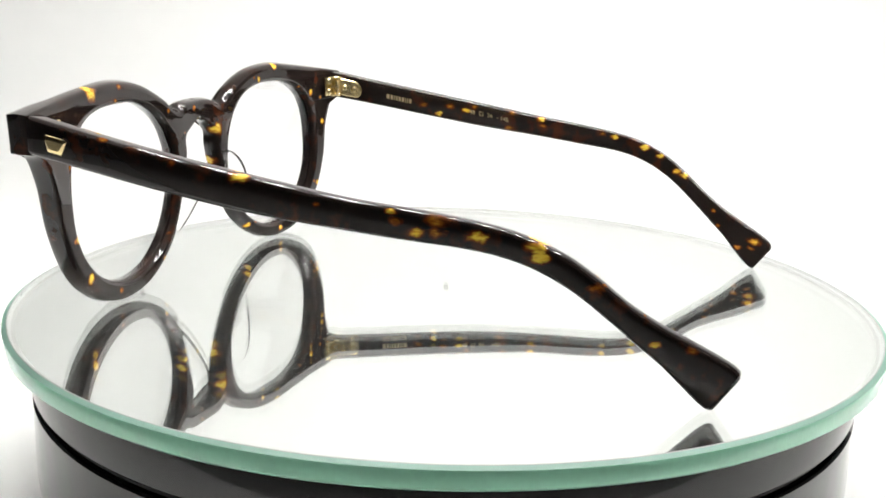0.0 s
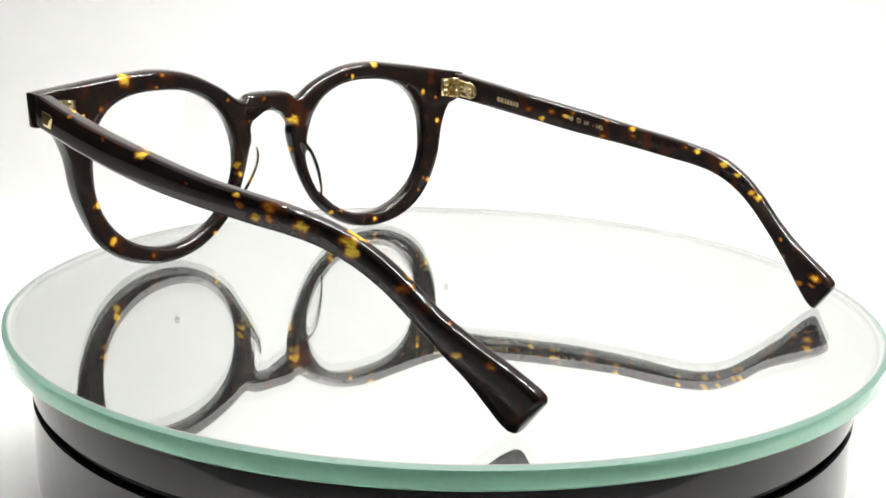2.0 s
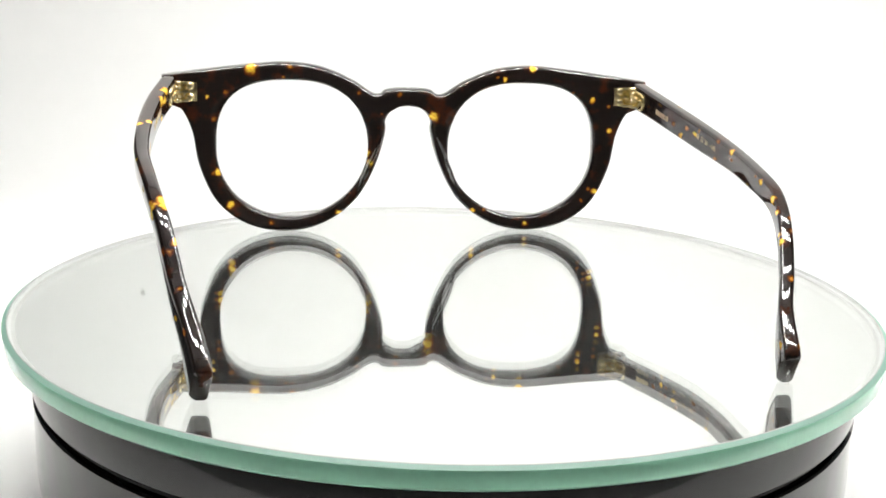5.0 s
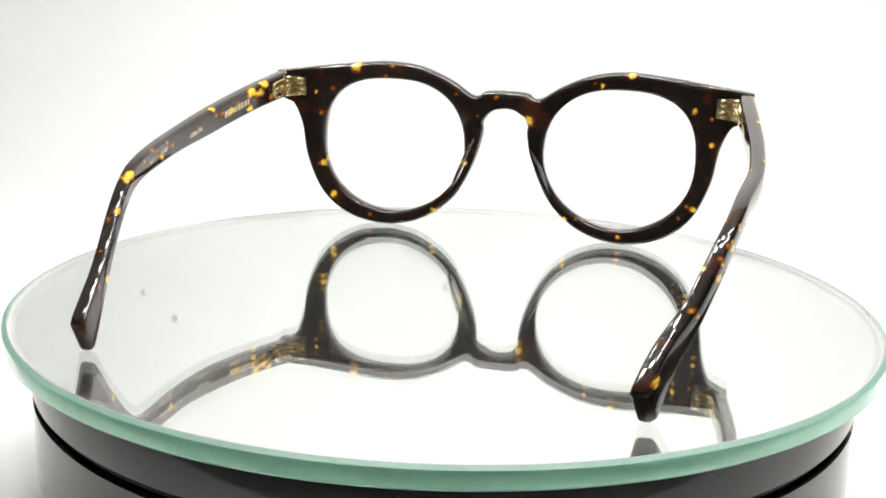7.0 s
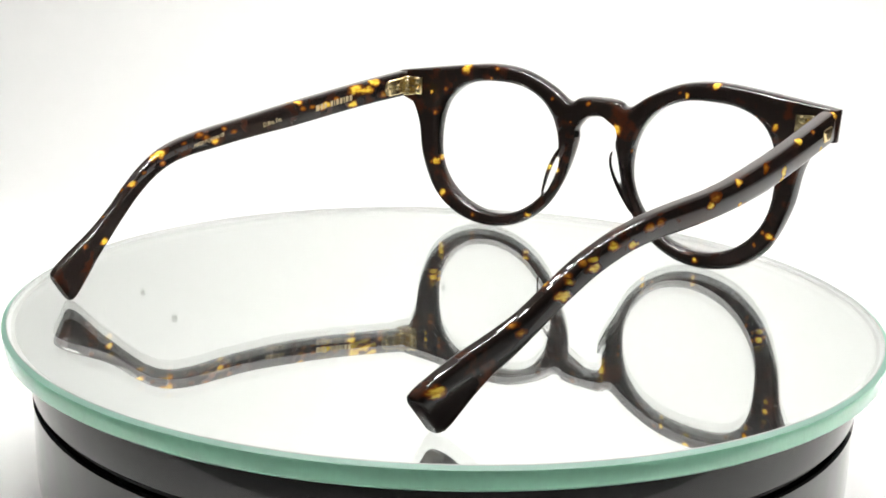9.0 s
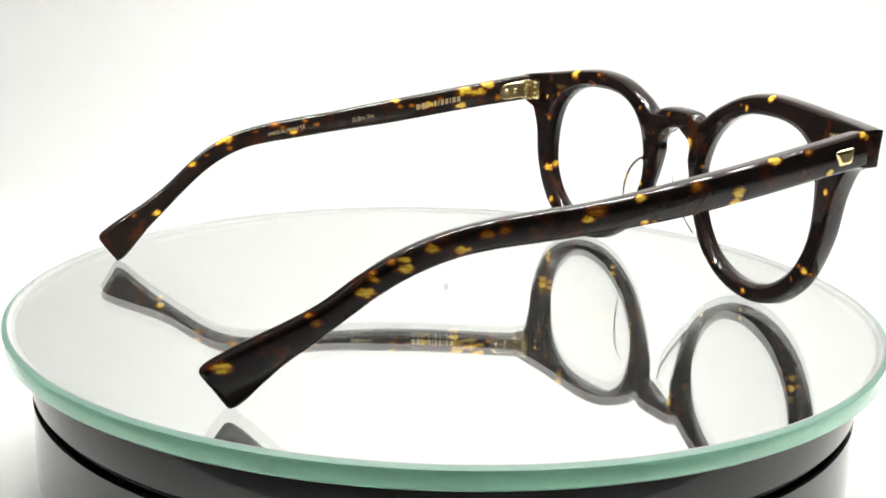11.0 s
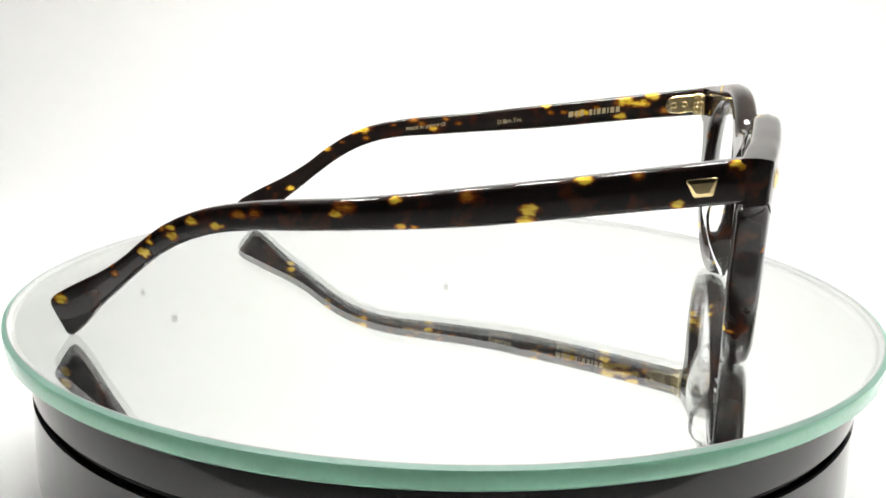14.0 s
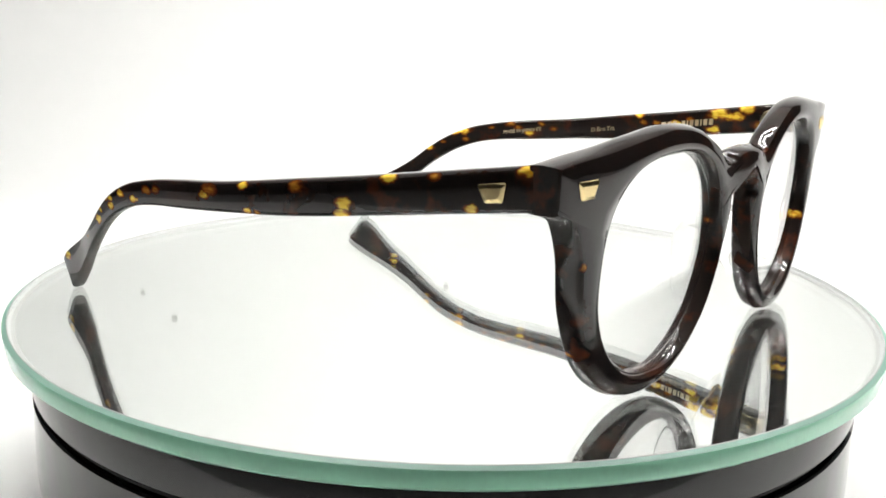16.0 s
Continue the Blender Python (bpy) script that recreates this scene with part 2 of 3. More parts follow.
def build_surroundings():
    # backdrop: one sheet of paper, flat under the turntable and swept up behind it
    prof = [(-188, 0), (-40, 0), (150, 0)]
    prof += [(320 + 130 * math.sin(a), 130 - 130 * math.cos(a)) for a in np.linspace(0, math.pi / 2, 14)]
    prof += [(450, 300), (450, 520)]
    rings = []
    for x in np.linspace(-340, 560, 10):
        rings.append([(x, y, FLOOR_Z + z) for y, z in prof] + [(x, y + 3, FLOOR_Z + z - 3) for y, z in reversed(prof)])
    sheet = tagged(part("backdrop", loft(rings), PAPER, smooth=30), "white paper backdrop sweeping up behind the turntable", "backdrop", kind="structure")
    for x, z, r in ((-0.2, 123.9, 1.8), (-189.1, 152.1, 2.3), (-210.5, 134.3, 1.7)):
        bm = bmesh.new()
        bmesh.ops.create_icosphere(bm, subdivisions=2, radius=1)
        bmesh.ops.scale(bm, vec=(r, 0.25, r * 1.1), verts=bm.verts)
        bmesh.ops.translate(bm, vec=(x, 449.9, z), verts=bm.verts)
        part("speck", bm, SMUDGE, sheet, smooth=60)
    tagged(part("ceiling", box((1300, 680, 8), (0, 140, 476), 1.5), PANEL), "white top panel of the light box", "ceiling", kind="structure")
    # the dim room
    w, h0, h1 = 2200, -900, 1700
    zc, hh = (h0 + h1) / 2, h1 - h0
    for name, size, centre in (
        ("room_floor", (2 * w, 2 * w, 40), (0, 0, h0 - 20)),
        ("room_ceiling", (2 * w, 2 * w, 40), (0, 0, h1 + 20)),
        ("room_wall_north", (2 * w, 40, hh), (0, w + 20, zc)),
        ("room_wall_south", (2 * w, 40, hh), (0, -w - 20, zc)),
        ("room_wall_east", (40, 2 * w, hh), (w + 20, 0, zc)),
        ("room_wall_west", (40, 2 * w, hh), (-w - 20, 0, zc)),
    ):
        tagged(part(name, box(size, centre), ROOM), "dim grey wall of the room outside the light box", "wall", kind="structure")
    table = tagged(part("table", box((1400, 1300, 30), (0, 40, FLOOR_Z - 3.2 - 15.2), 4), TABLE), "grey table under the backdrop paper", "table", kind="structure")
    for x in (-660, 660):
        for y in (-570, 650):
            part("leg", box((50, 50, 818.6), (x, y, -490.7), 3), TABLE, table)


def led_strip(y, x0, count, gap):
    """A slim bar under the ceiling with a row of LEDs."""
    bar = tagged(new("led_strip"), "white LED strip fixed under the light box top, lit", "lamp", "LED strips in the light box")
    bar.location = (0, y * MM, 472 * MM)
    length = gap * count + 20
    part("housing", box((length, 34, 8), (x0 + gap * (count - 1) / 2, 0, -4.2), 1.2), HOUSING, bar)
    first = None
    for i in range(count):
        if first is None:
            first = part("led", box((22, 22, 1.6), (0, 0, 0), 0.5, 1), LED, bar)
            ob = first
        else:
            ob = new("led", first.data)
            ob.parent = bar
        ob.location = ((x0 + gap * i) * MM, 0, -9.2 * MM)
    return bar


# ---- the turntable ----
DISC_R, DISC_T, MIRROR = 107.3, 4.4, 4.7


def build_turntable():
    base = tagged(new("turntable_base"), "round glossy black turntable base with a groove", "turntable")
    base.location = (0, 0, FLOOR_Z * MM)
    lift = -FLOOR_Z
    lower = [(0, 0), (94, 0), (97.5, 1.0), (100.0, 3.4), (101.2, 7), (101.6, 12), (101.6, lift - 18.2), (101.2, lift - 17.7), (99.5, lift - 17.3), (0, lift - 17.3)]
    part("drum", turned(lower), BLACK, base, smooth=35)
    part("groove", turned([(0, lift - 17.3), (100.3, lift - 17.3), (100.3, lift - 16.3), (0, lift - 16.3)]), GROOVE, base, smooth=35)
    upper = [(0, lift - 16.3), (99.5, lift - 16.3), (101.2, lift - 16.0), (101.6, lift - 15.5), (101.6, lift - 6.2), (101.2, lift - 5.3), (99.6, lift - 4.75), (0, lift - 4.75)]
    part("collar", turned(upper), BLACK, base, smooth=35)

    disc = tagged(new("glass_disc"), "round mirror-backed clear glass disc with green edge", "turntable top")
    inner = DISC_R - 1.1
    skirt = inner - 1.0
    bm = turned([(0, 0), (inner * 0.5, 0), (inner - 0.1, 0), (inner - 0.1, -DISC_T + 0.03), (skirt, -DISC_T - 0.05), (skirt, -MIRROR), (skirt - 0.8, -MIRROR), (inner * 0.5, -MIRROR), (0, -MIRROR)])
    for f in bm.faces:
        c = f.calc_center_median()
        r = math.hypot(c.x, c.y)
        if c.z > -0.01:
            f.material_index = 0
        elif c.z < -MIRROR + 0.01:
            # the mirror's outermost ring is greyed to draw the second rim line
            f.material_index = 3 if r > skirt - 0.9 else 1
        else:
            f.material_index = 4 if c.z < -DISC_T - 0.1 else 2
    plate = part("mirror_plate", bm, [GLASS, SILVER, INNER, RIM_LINE, GROOVE], disc, smooth=35)
    plate.visible_shadow = False
    part("bevel", turned([(inner, -1.0), (inner, 0.0), (DISC_R - 0.1, -0.5), (DISC_R - 0.1, -1.0)], closed=True), BEVEL, disc, "ground bevel", smooth=35)
    # a thin ring added only to draw the upper rim line
    part("seam", turned([(inner - 0.3, -0.05), (inner - 0.3, 0.05), (inner - 0.1, 0.09), (inner + 0.02, 0.02), (inner + 0.02, -0.05)], closed=True), RIM_LINE, disc, "thin grey ring added to draw the rim's edge line", smooth=35)
    part("edge", turned([(inner, -DISC_T), (inner, -1.0), (DISC_R - 0.1, -1.0), (DISC_R - 0.1, -0.52), (DISC_R, -0.7), (DISC_R, -DISC_T + 0.5), (DISC_R - 0.5, -DISC_T)], closed=True), EDGE, disc, "polished green edge", smooth=35)
    return disc


# ---- the eyeglasses: x across, y forward, z up, mm; the origin lies on the disc between the hinges ----
BACK0, THICK = 8.3, 5.7
LENS_X, LENS_Z, LENS_A, LENS_B = 36.0, 25.8, 23.4, 21.4


def back_face(x, z):
    """How far forward the back of the front lies: bowed round the face and tilted."""
    return BACK0 - 3.4 * (x / 60) ** 2 - 0.43 * (x / 60) ** 4 + 0.045 * (z - 25)


def aperture(deg, grow=0.0):
    """The eye's opening, a superellipse with a squarer brow and a rounder cheek; right half."""
    c, s = math.cos(radians(deg)), math.sin(radians(deg))
    n = (2.8 if c > 0 else 2.3) if s > 0 else (2.05 if c > 0 else 1.9)
    r = (abs(c) ** n + abs(s) ** n) ** (-1 / n)
    return LENS_X + (LENS_A + grow) * r * c, LENS_Z + (LENS_B + grow) * r * s


RIM_LOWER = [(0, 39.4), (4.5, 38.5), (7.3, 35), (7.2, 31.9), (10.4, 20.6), (17, 9.4), (27, 2.4), (38, 0.15), (50, 2.6), (58.9, 9.4), (64.3, 21),
             (66.3, 32), (69.0, 38.1), (71.4, 39.9), (74.4, 40.3)]
RIM_UPPER = [(74.6, 48.5), (64.2, 49.8), (50, 51.5), (38, 52.4), (27, 51), (17, 46.8), (11, 43.1), (8.7, 43.1), (7.2, 44.2), (4, 44.7), (0, 44.8)]


def build_front(parent):
    side = [np.array((74.4 + 0.2 * k / 4, 40.3 + 8.2 * k / 4)) for k in range(1, 4)]
    outer = [*spline(RIM_LOWER, 6), *side, *spline(RIM_UPPER, 6)]
    n = len(outer)
    # outward normals of the outline
    normals = []
    for i in range(n):
        d = outer[min(i + 1, n - 1)] - outer[max(i - 1, 0)]
        d = np.array((d[1], -d[0])) / np.hypot(*d)
        normals.append(d)
    normals[0], normals[-1] = np.array((0, -1.0)), np.array((0, 1.0))
    angles = []
    for p in outer:
        a = math.degrees(math.atan2(p[1] - LENS_Z, p[0] - LENS_X)) % 360
        if angles and a < angles[-1] - 180:
            a += 360
        angles.append(max(a, angles[-1] + 0.12) if angles else a)
    BORE = 0.75
    sections = []
    for i, (o, nn, a) in enumerate(zip(outer, normals, angles)):
        row = []
        inn = np.array(aperture(a))
        to = o - inn
        to = to / np.hypot(*to)

        def at(p, depth):
            bulge = 1.2 * math.exp(-((p[0] / 7.0) ** 2)) * (1 if p[1] > 36 else 0.3)
            return (p[0], back_face(p[0], p[1]) + depth + bulge * (0.4 + 0.6 * depth / THICK), p[1])

        slim = min(1.0, max(0.0, (o[0] - 60) / 7))
        RF, RB = 2.1 - 1.0 * slim, 1.5 - 0.8 * slim
        ib, ob_, of = inn + BORE * to, o - RB * nn, o - RF * nn
        row.append(at(inn, BORE))
        for k in range(7):
            row.append(at(ib + (ob_ - ib) * k / 6, 0))
        for k in (22, 45, 68):
            c, s = math.cos(radians(k)), math.sin(radians(k))
            row.append(at(ob_ + RB * s * nn, RB * (1 - c)))
        row.append(at(o, RB))
        row.append(at(o + 0.3 * nn * (0 if i in (0, n - 1) else 1), THICK / 2))
        row.append(at(o, THICK - RF))
        for k in (22, 45, 68):
            c, s = math.cos(radians(k)), math.sin(radians(k))
            row.append(at(of + RF * c * nn, THICK - RF + RF * s))
        for k in range(7):
            # the front face is slightly pillowed
            row.append(at(of + (ib - of) * k / 6, THICK + 0.25 * (1 - (k / 3 - 1) ** 2)))
        row.append(at(inn, THICK - BORE))
        sections.append(row)
    bm = bmesh.new()
    m = len(sections[0])
    for sign in (1, -1):
        rows = [[bm.verts.new((sign * x, y, z)) for x, y, z in row] for row in sections]
        for i in range(n - 1):
            for k in range(m):
                bm.faces.new((rows[i][k], rows[i][(k + 1) % m], rows[i + 1][(k + 1) % m], rows[i + 1][k]))
        # the strip at the middle of the bridge: the two faces and the bore, no outer wall
        a, b = rows[-1], rows[0]
        for k in [*range(0, 7), *range(16, m)]:
            bm.faces.new((a[k], a[(k + 1) % m], b[(k + 1) % m], b[k]))
    bmesh.ops.remove_doubles(bm, verts=bm.verts, dist=0.004)
    bmesh.ops.recalc_face_normals(bm, faces=bm.faces)
    return part("front", bm, ACETATE_FRONT, parent, "dark tortoiseshell acetate front with keyhole bridge", smooth=50)


def build_lens(parent, sign):
    rings = []
    count = 72

    def ring(f, depth):
        out = []
        for i in range(count):
            x, z = aperture(360 * i / count, 0.3)
            x, z = LENS_X + (x - LENS_X) * f, LENS_Z + (z - LENS_Z) * f
            y = back_face(x, z) + depth + 1.3 * (1 - f * f)
            out.append((sign * x, y, z))
        return out

    for f in (0.02, 0.25, 0.5, 0.75, 0.92, 1.0):
        rings.append(ring(f, 1.5))
    for f in (1.0, 0.92, 0.75, 0.5, 0.25, 0.02):
        rings.append(ring(f, 3.0))
    ob = part("lens", loft(rings), LENS, parent, "clear lens", smooth=40)
    ob.visible_shadow = False
    return ob


def build_nose_pad(parent, sign):
    """A clear pad glued to the back of the nasal rim."""
    rings = []
    for f in (0.15, 0.5, 0.8, 0.95, 1.0, 0.95, 0.8, 0.5, 0.15):
        k = len(rings)
        w = 0.65 * math.sqrt(max(0, 1 - f * f)) * (1 if k < 4 else -1)
        ring = []
        for i in range(40):
            a = math.tau * i / 40
            v = 9.8 * f * math.sin(a)
            b = (4.4 + 0.2 * v) * f * math.cos(a)
            ring.append((w - 0.012 * b * b, b, v))
        rings.append(ring)
    bm = loft(rings)
    m = Matrix.Translation((sign * 12.5, 6.8, 21.4)) @ Matrix.Rotation(radians(-sign * 23), 4, "Y") @ Matrix.Rotation(radians(sign * 1), 4, "Z")
    if sign < 0:
        bmesh.ops.scale(bm, vec=(-1, 1, 1), verts=bm.verts)
        bmesh.ops.reverse_faces(bm, faces=bm.faces)
    ob = part("nose_pad", moved(bm, m), PAD, parent, "clear silicone nose pad", smooth=50)
    ob.visible_shadow = False
    return ob


# temple: pairs of a point on the upper and one on the lower edge (back, up)
TEMPLE = [(-3.6, 48.4, -3.6, 40.3), (10, 46.2, 10, 38.5), (30, 43, 30, 35.6), (46, 40.6, 46, 33.4), (66, 37.6, 65.5, 31.5), (80, 36, 79, 30.2),
          (90, 34.6, 88, 29.4), (98.5, 32.6, 95.5, 28.1), (106.2, 29.2, 102.8, 25.4), (112.4, 25, 109, 21.7), (118.6, 20, 115.3, 16.7), (124.6, 16.1, 120.4, 12.3),
          (130.4, 13, 124.8, 8.6), (135.2, 10.4, 128.6, 4.8), (138.2, 8.5, 131.8, 1.6), (139.2, 7.4, 133.7, 0.15)]
BOW_S = [-8, 20, 45, 66, 85, 98, 108, 118, 128, 139]
BOW = {1: [72.0, 74.4, 76, 76, 73.8, 72.2, 69.8, 66.3, 61.8, 58.6], -1: [72.1, 74.5, 74.5, 72.9, 69.6, 66.8, 64, 61.2, 58, 55]}
THICKNESS = ([-8, 20, 50, 80, 100, 125, 139], [4.2, 4.0, 3.6, 3.2, 2.9, 3.2, 3.6])


@functools.lru_cache(None)
def bow_curve(sign):
    return np.array(spline(list(zip(BOW_S, BOW[sign])), 12))


def bow(sign, s):
    c = bow_curve(sign)
    return float(np.interp(s, c[:, 0], c[:, 1]))


def thickness(s):
    return float(np.interp(s, *THICKNESS))


def build_temple(parent, sign, mat, label):
    stations = spline(TEMPLE, 7)
    rings = []
    count = 28
    total = len(stations)

    def section(st, shrink):
        st0, zt, sb, zb = st
        up = np.array((st0 - sb, zt - zb))
        h = np.hypot(*up) / 2
        up = up / (2 * h)
        mid = np.array((st0 + sb, zt + zb)) / 2
        half = thickness(mid[0]) / 2
        r = min(1.05, half * 0.58)
        pts = []
        for i in range(count):
            q, k = divmod(i, count // 4)
            a = math.pi / 2 * (q + k / (count // 4 - 1))
            cx = (half - r) * (1 if q in (0, 3) else -1) + r * math.cos(a)
            cz = (h - r) * (1 if q in (0, 1) else -1) + r * math.sin(a)
            crown = 0.35 * (1 - (cz / h) ** 2)
            cx += crown if cx > 0 else -0.1 * crown
            cx, cz = cx * shrink, cz * (h - (1 - shrink) * half) / h
            p = mid + up * cz
            pts.append((sign * (bow(sign, p[0]) + cx), -p[0], p[1]))
        return pts

    first, last = np.array(stations[0]), np.array(stations[-1])
    step = np.array((0.25, 0, 0.25, 0))
    rings.append(section(first - step, 0.96))
    rings.extend(section(s, 1.0) for s in stations[:-1])
    along = (last - stations[-2]) / np.linalg.norm((last - stations[-2])[:2])
    rings.append(section(last - 0.3 * along, 0.97))
    rings.append(section(last + 0.15 * along, 0.88))
    rings.append(section(last + 0.45 * along, 0.7))
    return part("temple", loft(rings), mat, parent, label, smooth=50)


def plaque_bm(depth=0.7):
    """A trapezoid rivet plaque with bevelled sides, in the xz plane, proud along +y."""
    def ring(grow, y):
        w0, w1, h = 2.9 + grow, 1.75 + grow * 0.8, 1.7 + grow
        pts = []
        for (x, z), (xn, zn) in zip(((-w0, h), (w0, h), (w1, -h), (-w1, -h)), ((w0, h), (w1, -h), (-w1, -h), (-w0, h))):
            for f in (0.08, 0.92):
                pts.append((x + (xn - x) * f, y, z + (zn - z) * f))
        return pts
    return loft([ring(0, -0.5), ring(0, depth * 0.35), ring(-0.12, depth * 0.6), ring(-0.75, depth), ring(-0.85, depth)])


def hinge_parts(glasses, temple, sign):
    """Five-barrel hinge: a leaf with knuckles on the front's back, a leaf with two screws on the temple."""
    y0 = back_face(70, 44)
    leaf = box((6.6, 0.9, 5.8), (0, 0, 0), 0.35)
    leaf = moved(leaf, Matrix.Translation((sign * 67.6, y0 - 0.35, 43.8)))
    barrels = []
    for i in range(5):
        bm = bmesh.new()
        bmesh.ops.create_cone(bm, cap_ends=True, segments=20, radius1=1.55, radius2=1.55, depth=1.02)
        bmesh.ops.bevel(bm, geom=[e for e in bm.edges if abs(e.verts[0].co.z - e.verts[1].co.z) < 1e-4], offset=0.15, segments=1, affect="EDGES")
        bmesh.ops.translate(bm, vec=(sign * 70.0, y0 - 1.7, 41.2 + 1.3 * i), verts=bm.verts)
        barrels.append(bm)
    tabs = [box((3.4, 1.4, 0.9), (sign * 68.4, y0 - 1.2, 41.2 + 1.3 * i), 0.2) for i in (0, 2, 4)]
    for z in (42.1, 45.5):
        nose = bmesh.new()
        bmesh.ops.create_uvsphere(nose, u_segments=16, v_segments=10, radius=1.25)
        bmesh.ops.scale(nose, vec=(1.25, 0.7, 1.0), verts=nose.verts)
        bmesh.ops.translate(nose, vec=(sign * 66.6, y0 - 0.75, z), verts=nose.verts)
        tabs.append(nose)
    part("hinge", merged(leaf, *barrels, *tabs), GOLD, glasses, "gold five-barrel hinge", smooth=40)
    # temple leaf, rounded at its end
    pts = [(-3.4, -2.6), (-3.4, 2.6)]
    pts += [(4.2 + 2.6 * math.sin(a), 2.6 * math.cos(a)) for a in np.linspace(0, math.pi, 12)]

    def ring(inset, x):
        out = []
        for s, z in pts:
            s, z = s * (1 - inset / 5), z * (1 - inset / 2.6)
            out.append((sign * (bow(sign, s + 0.5) - thickness(s) / 2 - x), -(s + 0.3), 43.6 + z - 0.15 * s))
        return out

    part("hinge_leaf", loft([ring(0, -0.6), ring(0, 0.35), ring(0.25, 0.6)]), GOLD, temple, "gold hinge leaf", smooth=35)
    for s in (1.2, 4.4):
        bm = bmesh.new()
        bmesh.ops.create_uvsphere(bm, u_segments=14, v_segments=8, radius=0.95)
        bmesh.ops.scale(bm, vec=(0.55, 1, 1), verts=bm.verts)
        bmesh.ops.translate(bm, vec=(sign * (bow(sign, s) - thickness(s) / 2 - 0.6), -s - 0.2, 43.5 - 0.15 * s), verts=bm.verts)
        part("rivet", bm, GOLD, temple, smooth=60)
    # plaques outside
    bm = plaque_bm()
    turn = Matrix.Rotation(radians(-90 if sign > 0 else 90), 4, "Z")
    place = Matrix.Translation((sign * (bow(sign, 3.7) + thickness(3.7) / 2 + 0.05), -3.7, 43.0)) @ Matrix.Rotation(radians(9), 4, "X") @ turn
    part("plaque", moved(bm, place), GOLD, temple, "small gold trapezoid plaque", smooth=20)
    bm = plaque_bm()
    x = 66.6
    lean = math.degrees(math.atan(2 * 3.4 * x / 3600 + 4 * 0.43 * x**3 / 60**4))
    place = Matrix.Translation((sign * x, back_face(x, 44.0) + THICK - 0.02, 44.0)) @ Matrix.Rotation(radians(-sign * lean), 4, "Z") @ Matrix.Rotation(radians(-2.6), 4, "X")
    part("plaque", moved(bm, place), GOLD, glasses, "small gold trapezoid plaque", smooth=20)


def print_on(temple, sign, bm, s, z, name, label):
    """Lays flat print, drawn in the xy plane, on the temple's inner face; it reads from inside."""
    slope = math.atan(0.162)
    for v in bm.verts:
        u, w, d = v.co.x, v.co.y, v.co.z
        ss = s + sign * u * math.cos(slope)
        zz = z - (ss - s) * 0.162 + w
        v.co = (sign * (bow(sign, ss) - thickness(ss) / 2 - 0.03 - d), -ss, zz)
    bmesh.ops.recalc_face_normals(bm, faces=bm.faces)
    part(name, bm, FOIL, temple, label)


def text_bm(words, size):
    cu = bpy.data.curves.new("words", "FONT")
    cu.body, cu.size, cu.extrude, cu.resolution_u = words, size, 0.02, 3
    ob = bpy.data.objects.new("words", cu)
    scene.collection.objects.link(ob)
    bpy.context.view_layer.update()
    me = bpy.data.meshes.new_from_object(ob.evaluated_get(bpy.context.evaluated_depsgraph_get()))
    bm = bmesh.new()
    bm.from_mesh(me)
    bpy.data.objects.remove(ob)
    bpy.data.meshes.remove(me)
    return bm


def bars_bm(widths, height, gap):
    """Print that cannot be read: a row of plain bars."""
    x, many = 0.0, []
    for w in widths:
        if w > 0:
            many.append(box((w, height, 0.04), (x + w / 2, height / 2, 0)))
            x += w
        x += gap if w > 0 else -w
    return merged(*many)


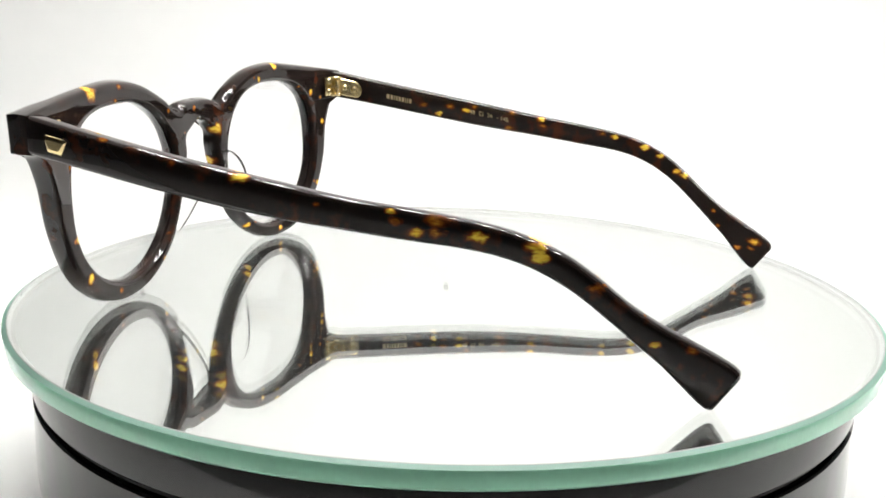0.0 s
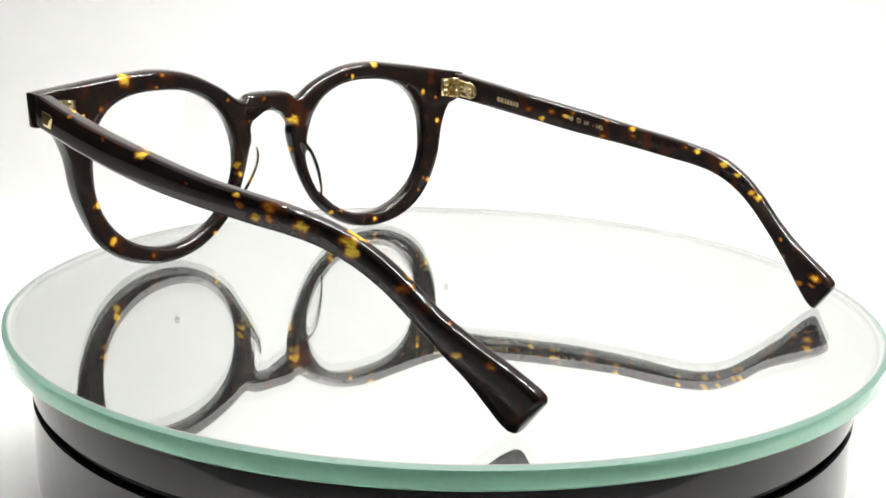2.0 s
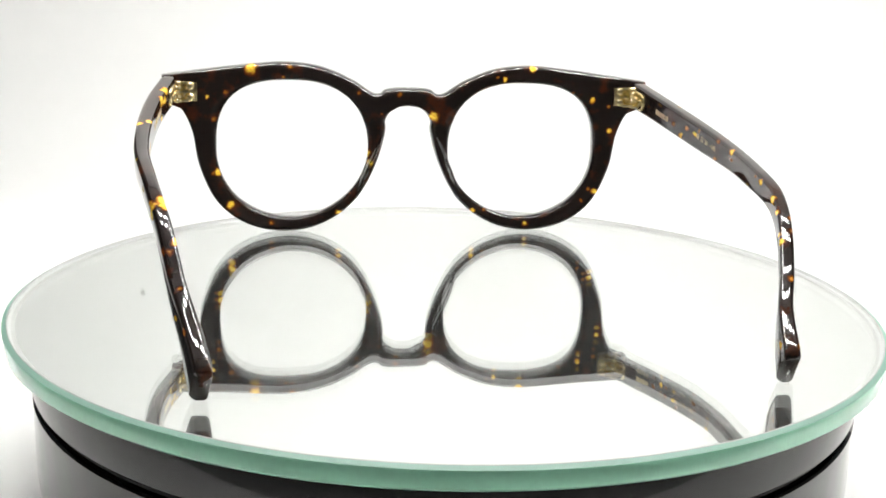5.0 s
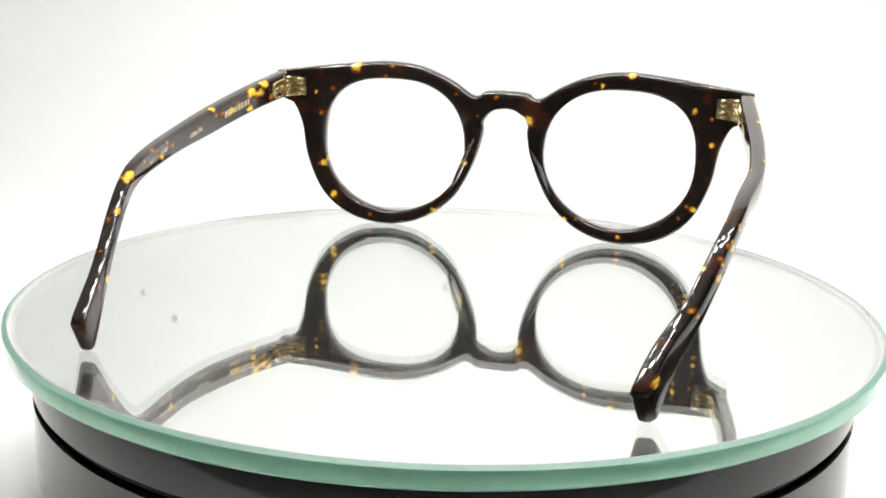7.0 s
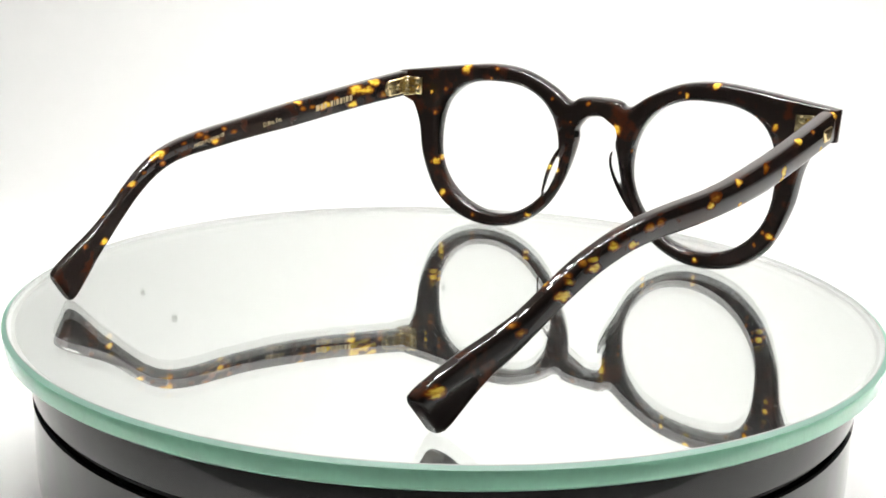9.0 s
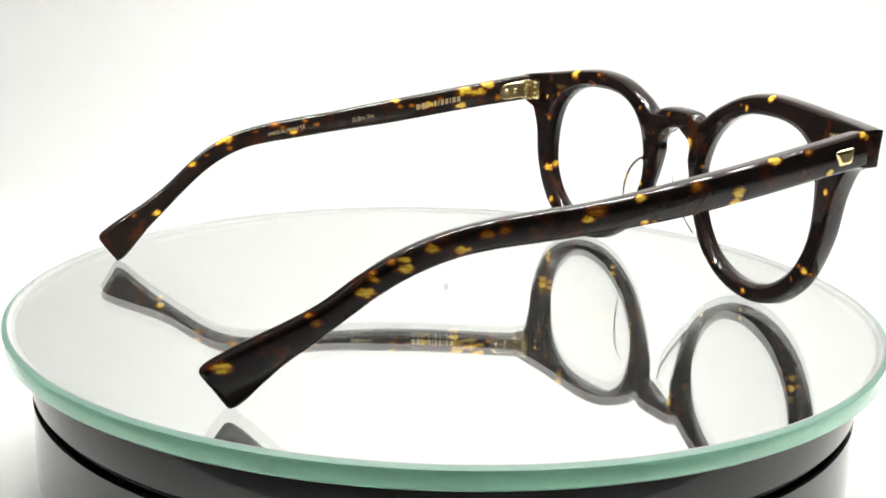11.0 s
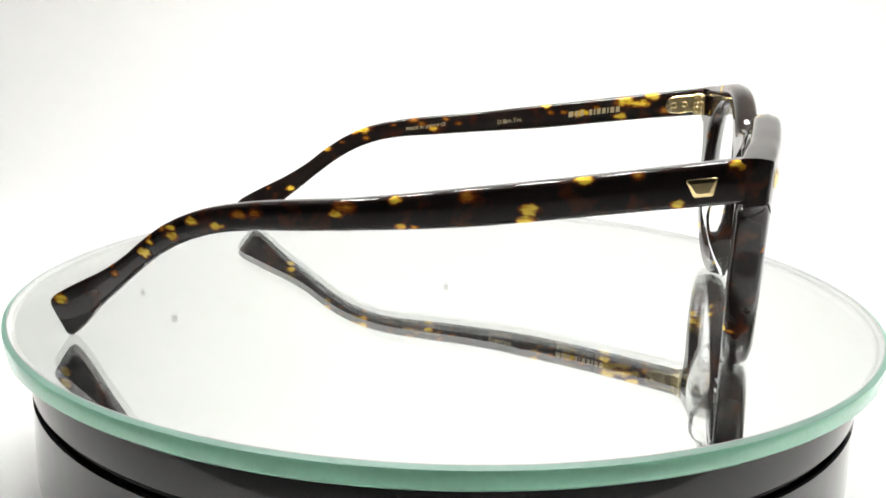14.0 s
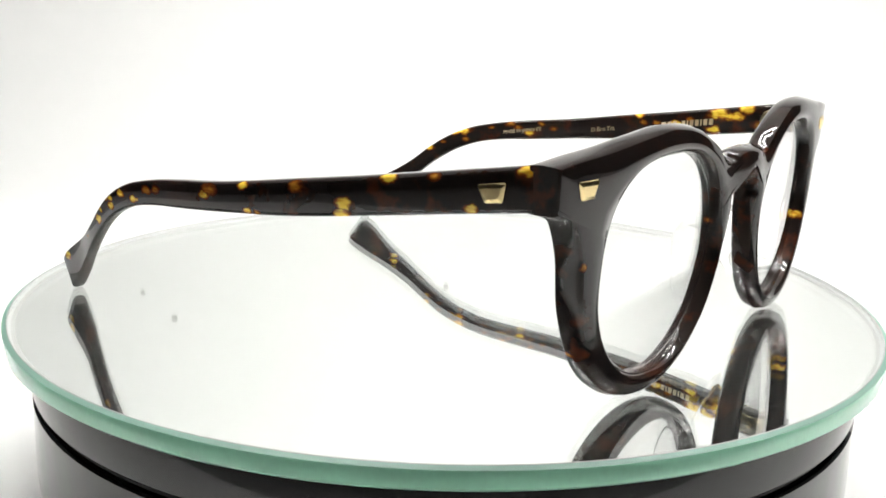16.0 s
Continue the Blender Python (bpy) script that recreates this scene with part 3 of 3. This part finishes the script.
def build_glasses():
    g = tagged(new("eyeglasses"), "dark tortoiseshell acetate eyeglasses with gold hinges, temples open", "eyeglasses")
    build_front(g)
    temples = {}
    for sign, mat in ((1, ACETATE_RIGHT), (-1, ACETATE_LEFT)):
        build_lens(g, sign)
        build_nose_pad(g, sign)
        temples[sign] = build_temple(g, sign, mat, "tortoiseshell acetate temple with flared tip")
        hinge_parts(g, temples[sign], sign)
    # print inside the temples
    print_on(temples[1], 1, bars_bm([1.0, 0.8, 0.3, 0.5, 0.7, 0.75, 0.3, 0.3, 0.8], 1.45, 0.38), 15.4, 40.6, "lettering", "gold print")
    print_on(temples[1], 1, text_bm("48", 1.9), 43.0, 37.3, "lettering", "gold size print 48")
    frame_sign = merged(box((1.3, 0.16, 0.04), (0.65, 0.08, 0)), box((1.3, 0.16, 0.04), (0.65, 1.22, 0)),
                        box((0.16, 0.98, 0.04), (0.08, 0.65, 0)), box((0.16, 0.98, 0.04), (1.22, 0.65, 0)))
    print_on(temples[1], 1, frame_sign, 46.3, 36.8, "lettering", "gold square sign")
    print_on(temples[1], 1, text_bm("24", 1.9), 48.8, 36.4, "lettering", "gold size print 24")
    print_on(temples[1], 1, text_bm("- 145", 1.9), 52.0, 35.9, "lettering", "gold size print 145")
    print_on(temples[-1], -1, bars_bm([1.5, 1.1, 1.1, -1.2, 1.0, 0.45, 1.1, 1.1, 0.45, 1.2, 1.2], 1.75, 0.5), 36.6, 37.4, "lettering", "gold print")
    print_on(temples[-1], -1, text_bm("D.Brn.Trt.", 1.9), 58.9, 34.3, "lettering", "gold colour print")
    print_on(temples[-1], -1, text_bm("MADE IN JAPAN CE", 1.45), 87.4, 31.4, "lettering", "gold print made in Japan")
    # from the origin between the hinges to the turntable's axis
    seat = pose(-58.37 * MM, 18.98 * MM, 0, 0, 0, 70.29)
    for ob in g.children:
        ob.matrix_basis = seat if ob in temples.values() else seat @ pose(0, 0, 0, 0, 0, -0.5)
    return g


build_surroundings()
for strip_y in (20, 95):
    led_strip(strip_y, -205, 12, 50)
DISC = build_turntable()
GLASSES = build_glasses()


def turn_at(t):
    """The turntable's angle in degrees: a steady clockwise turn."""
    uneven = np.interp(t, [0, 2.5, 6, 9, 12.2, 16], [-0.03, 0.1, -0.18, 0.0, 0.22, -0.13])
    return -12.179 * t + 0.01657 * (t - 8) ** 2 + float(uneven)


def motions():
    for thing in (GLASSES, DISC):
        walk(thing, [(t, pose(0, 0, 0, 0, 0, turn_at(t))) for t in range(0, 17)])


motions()
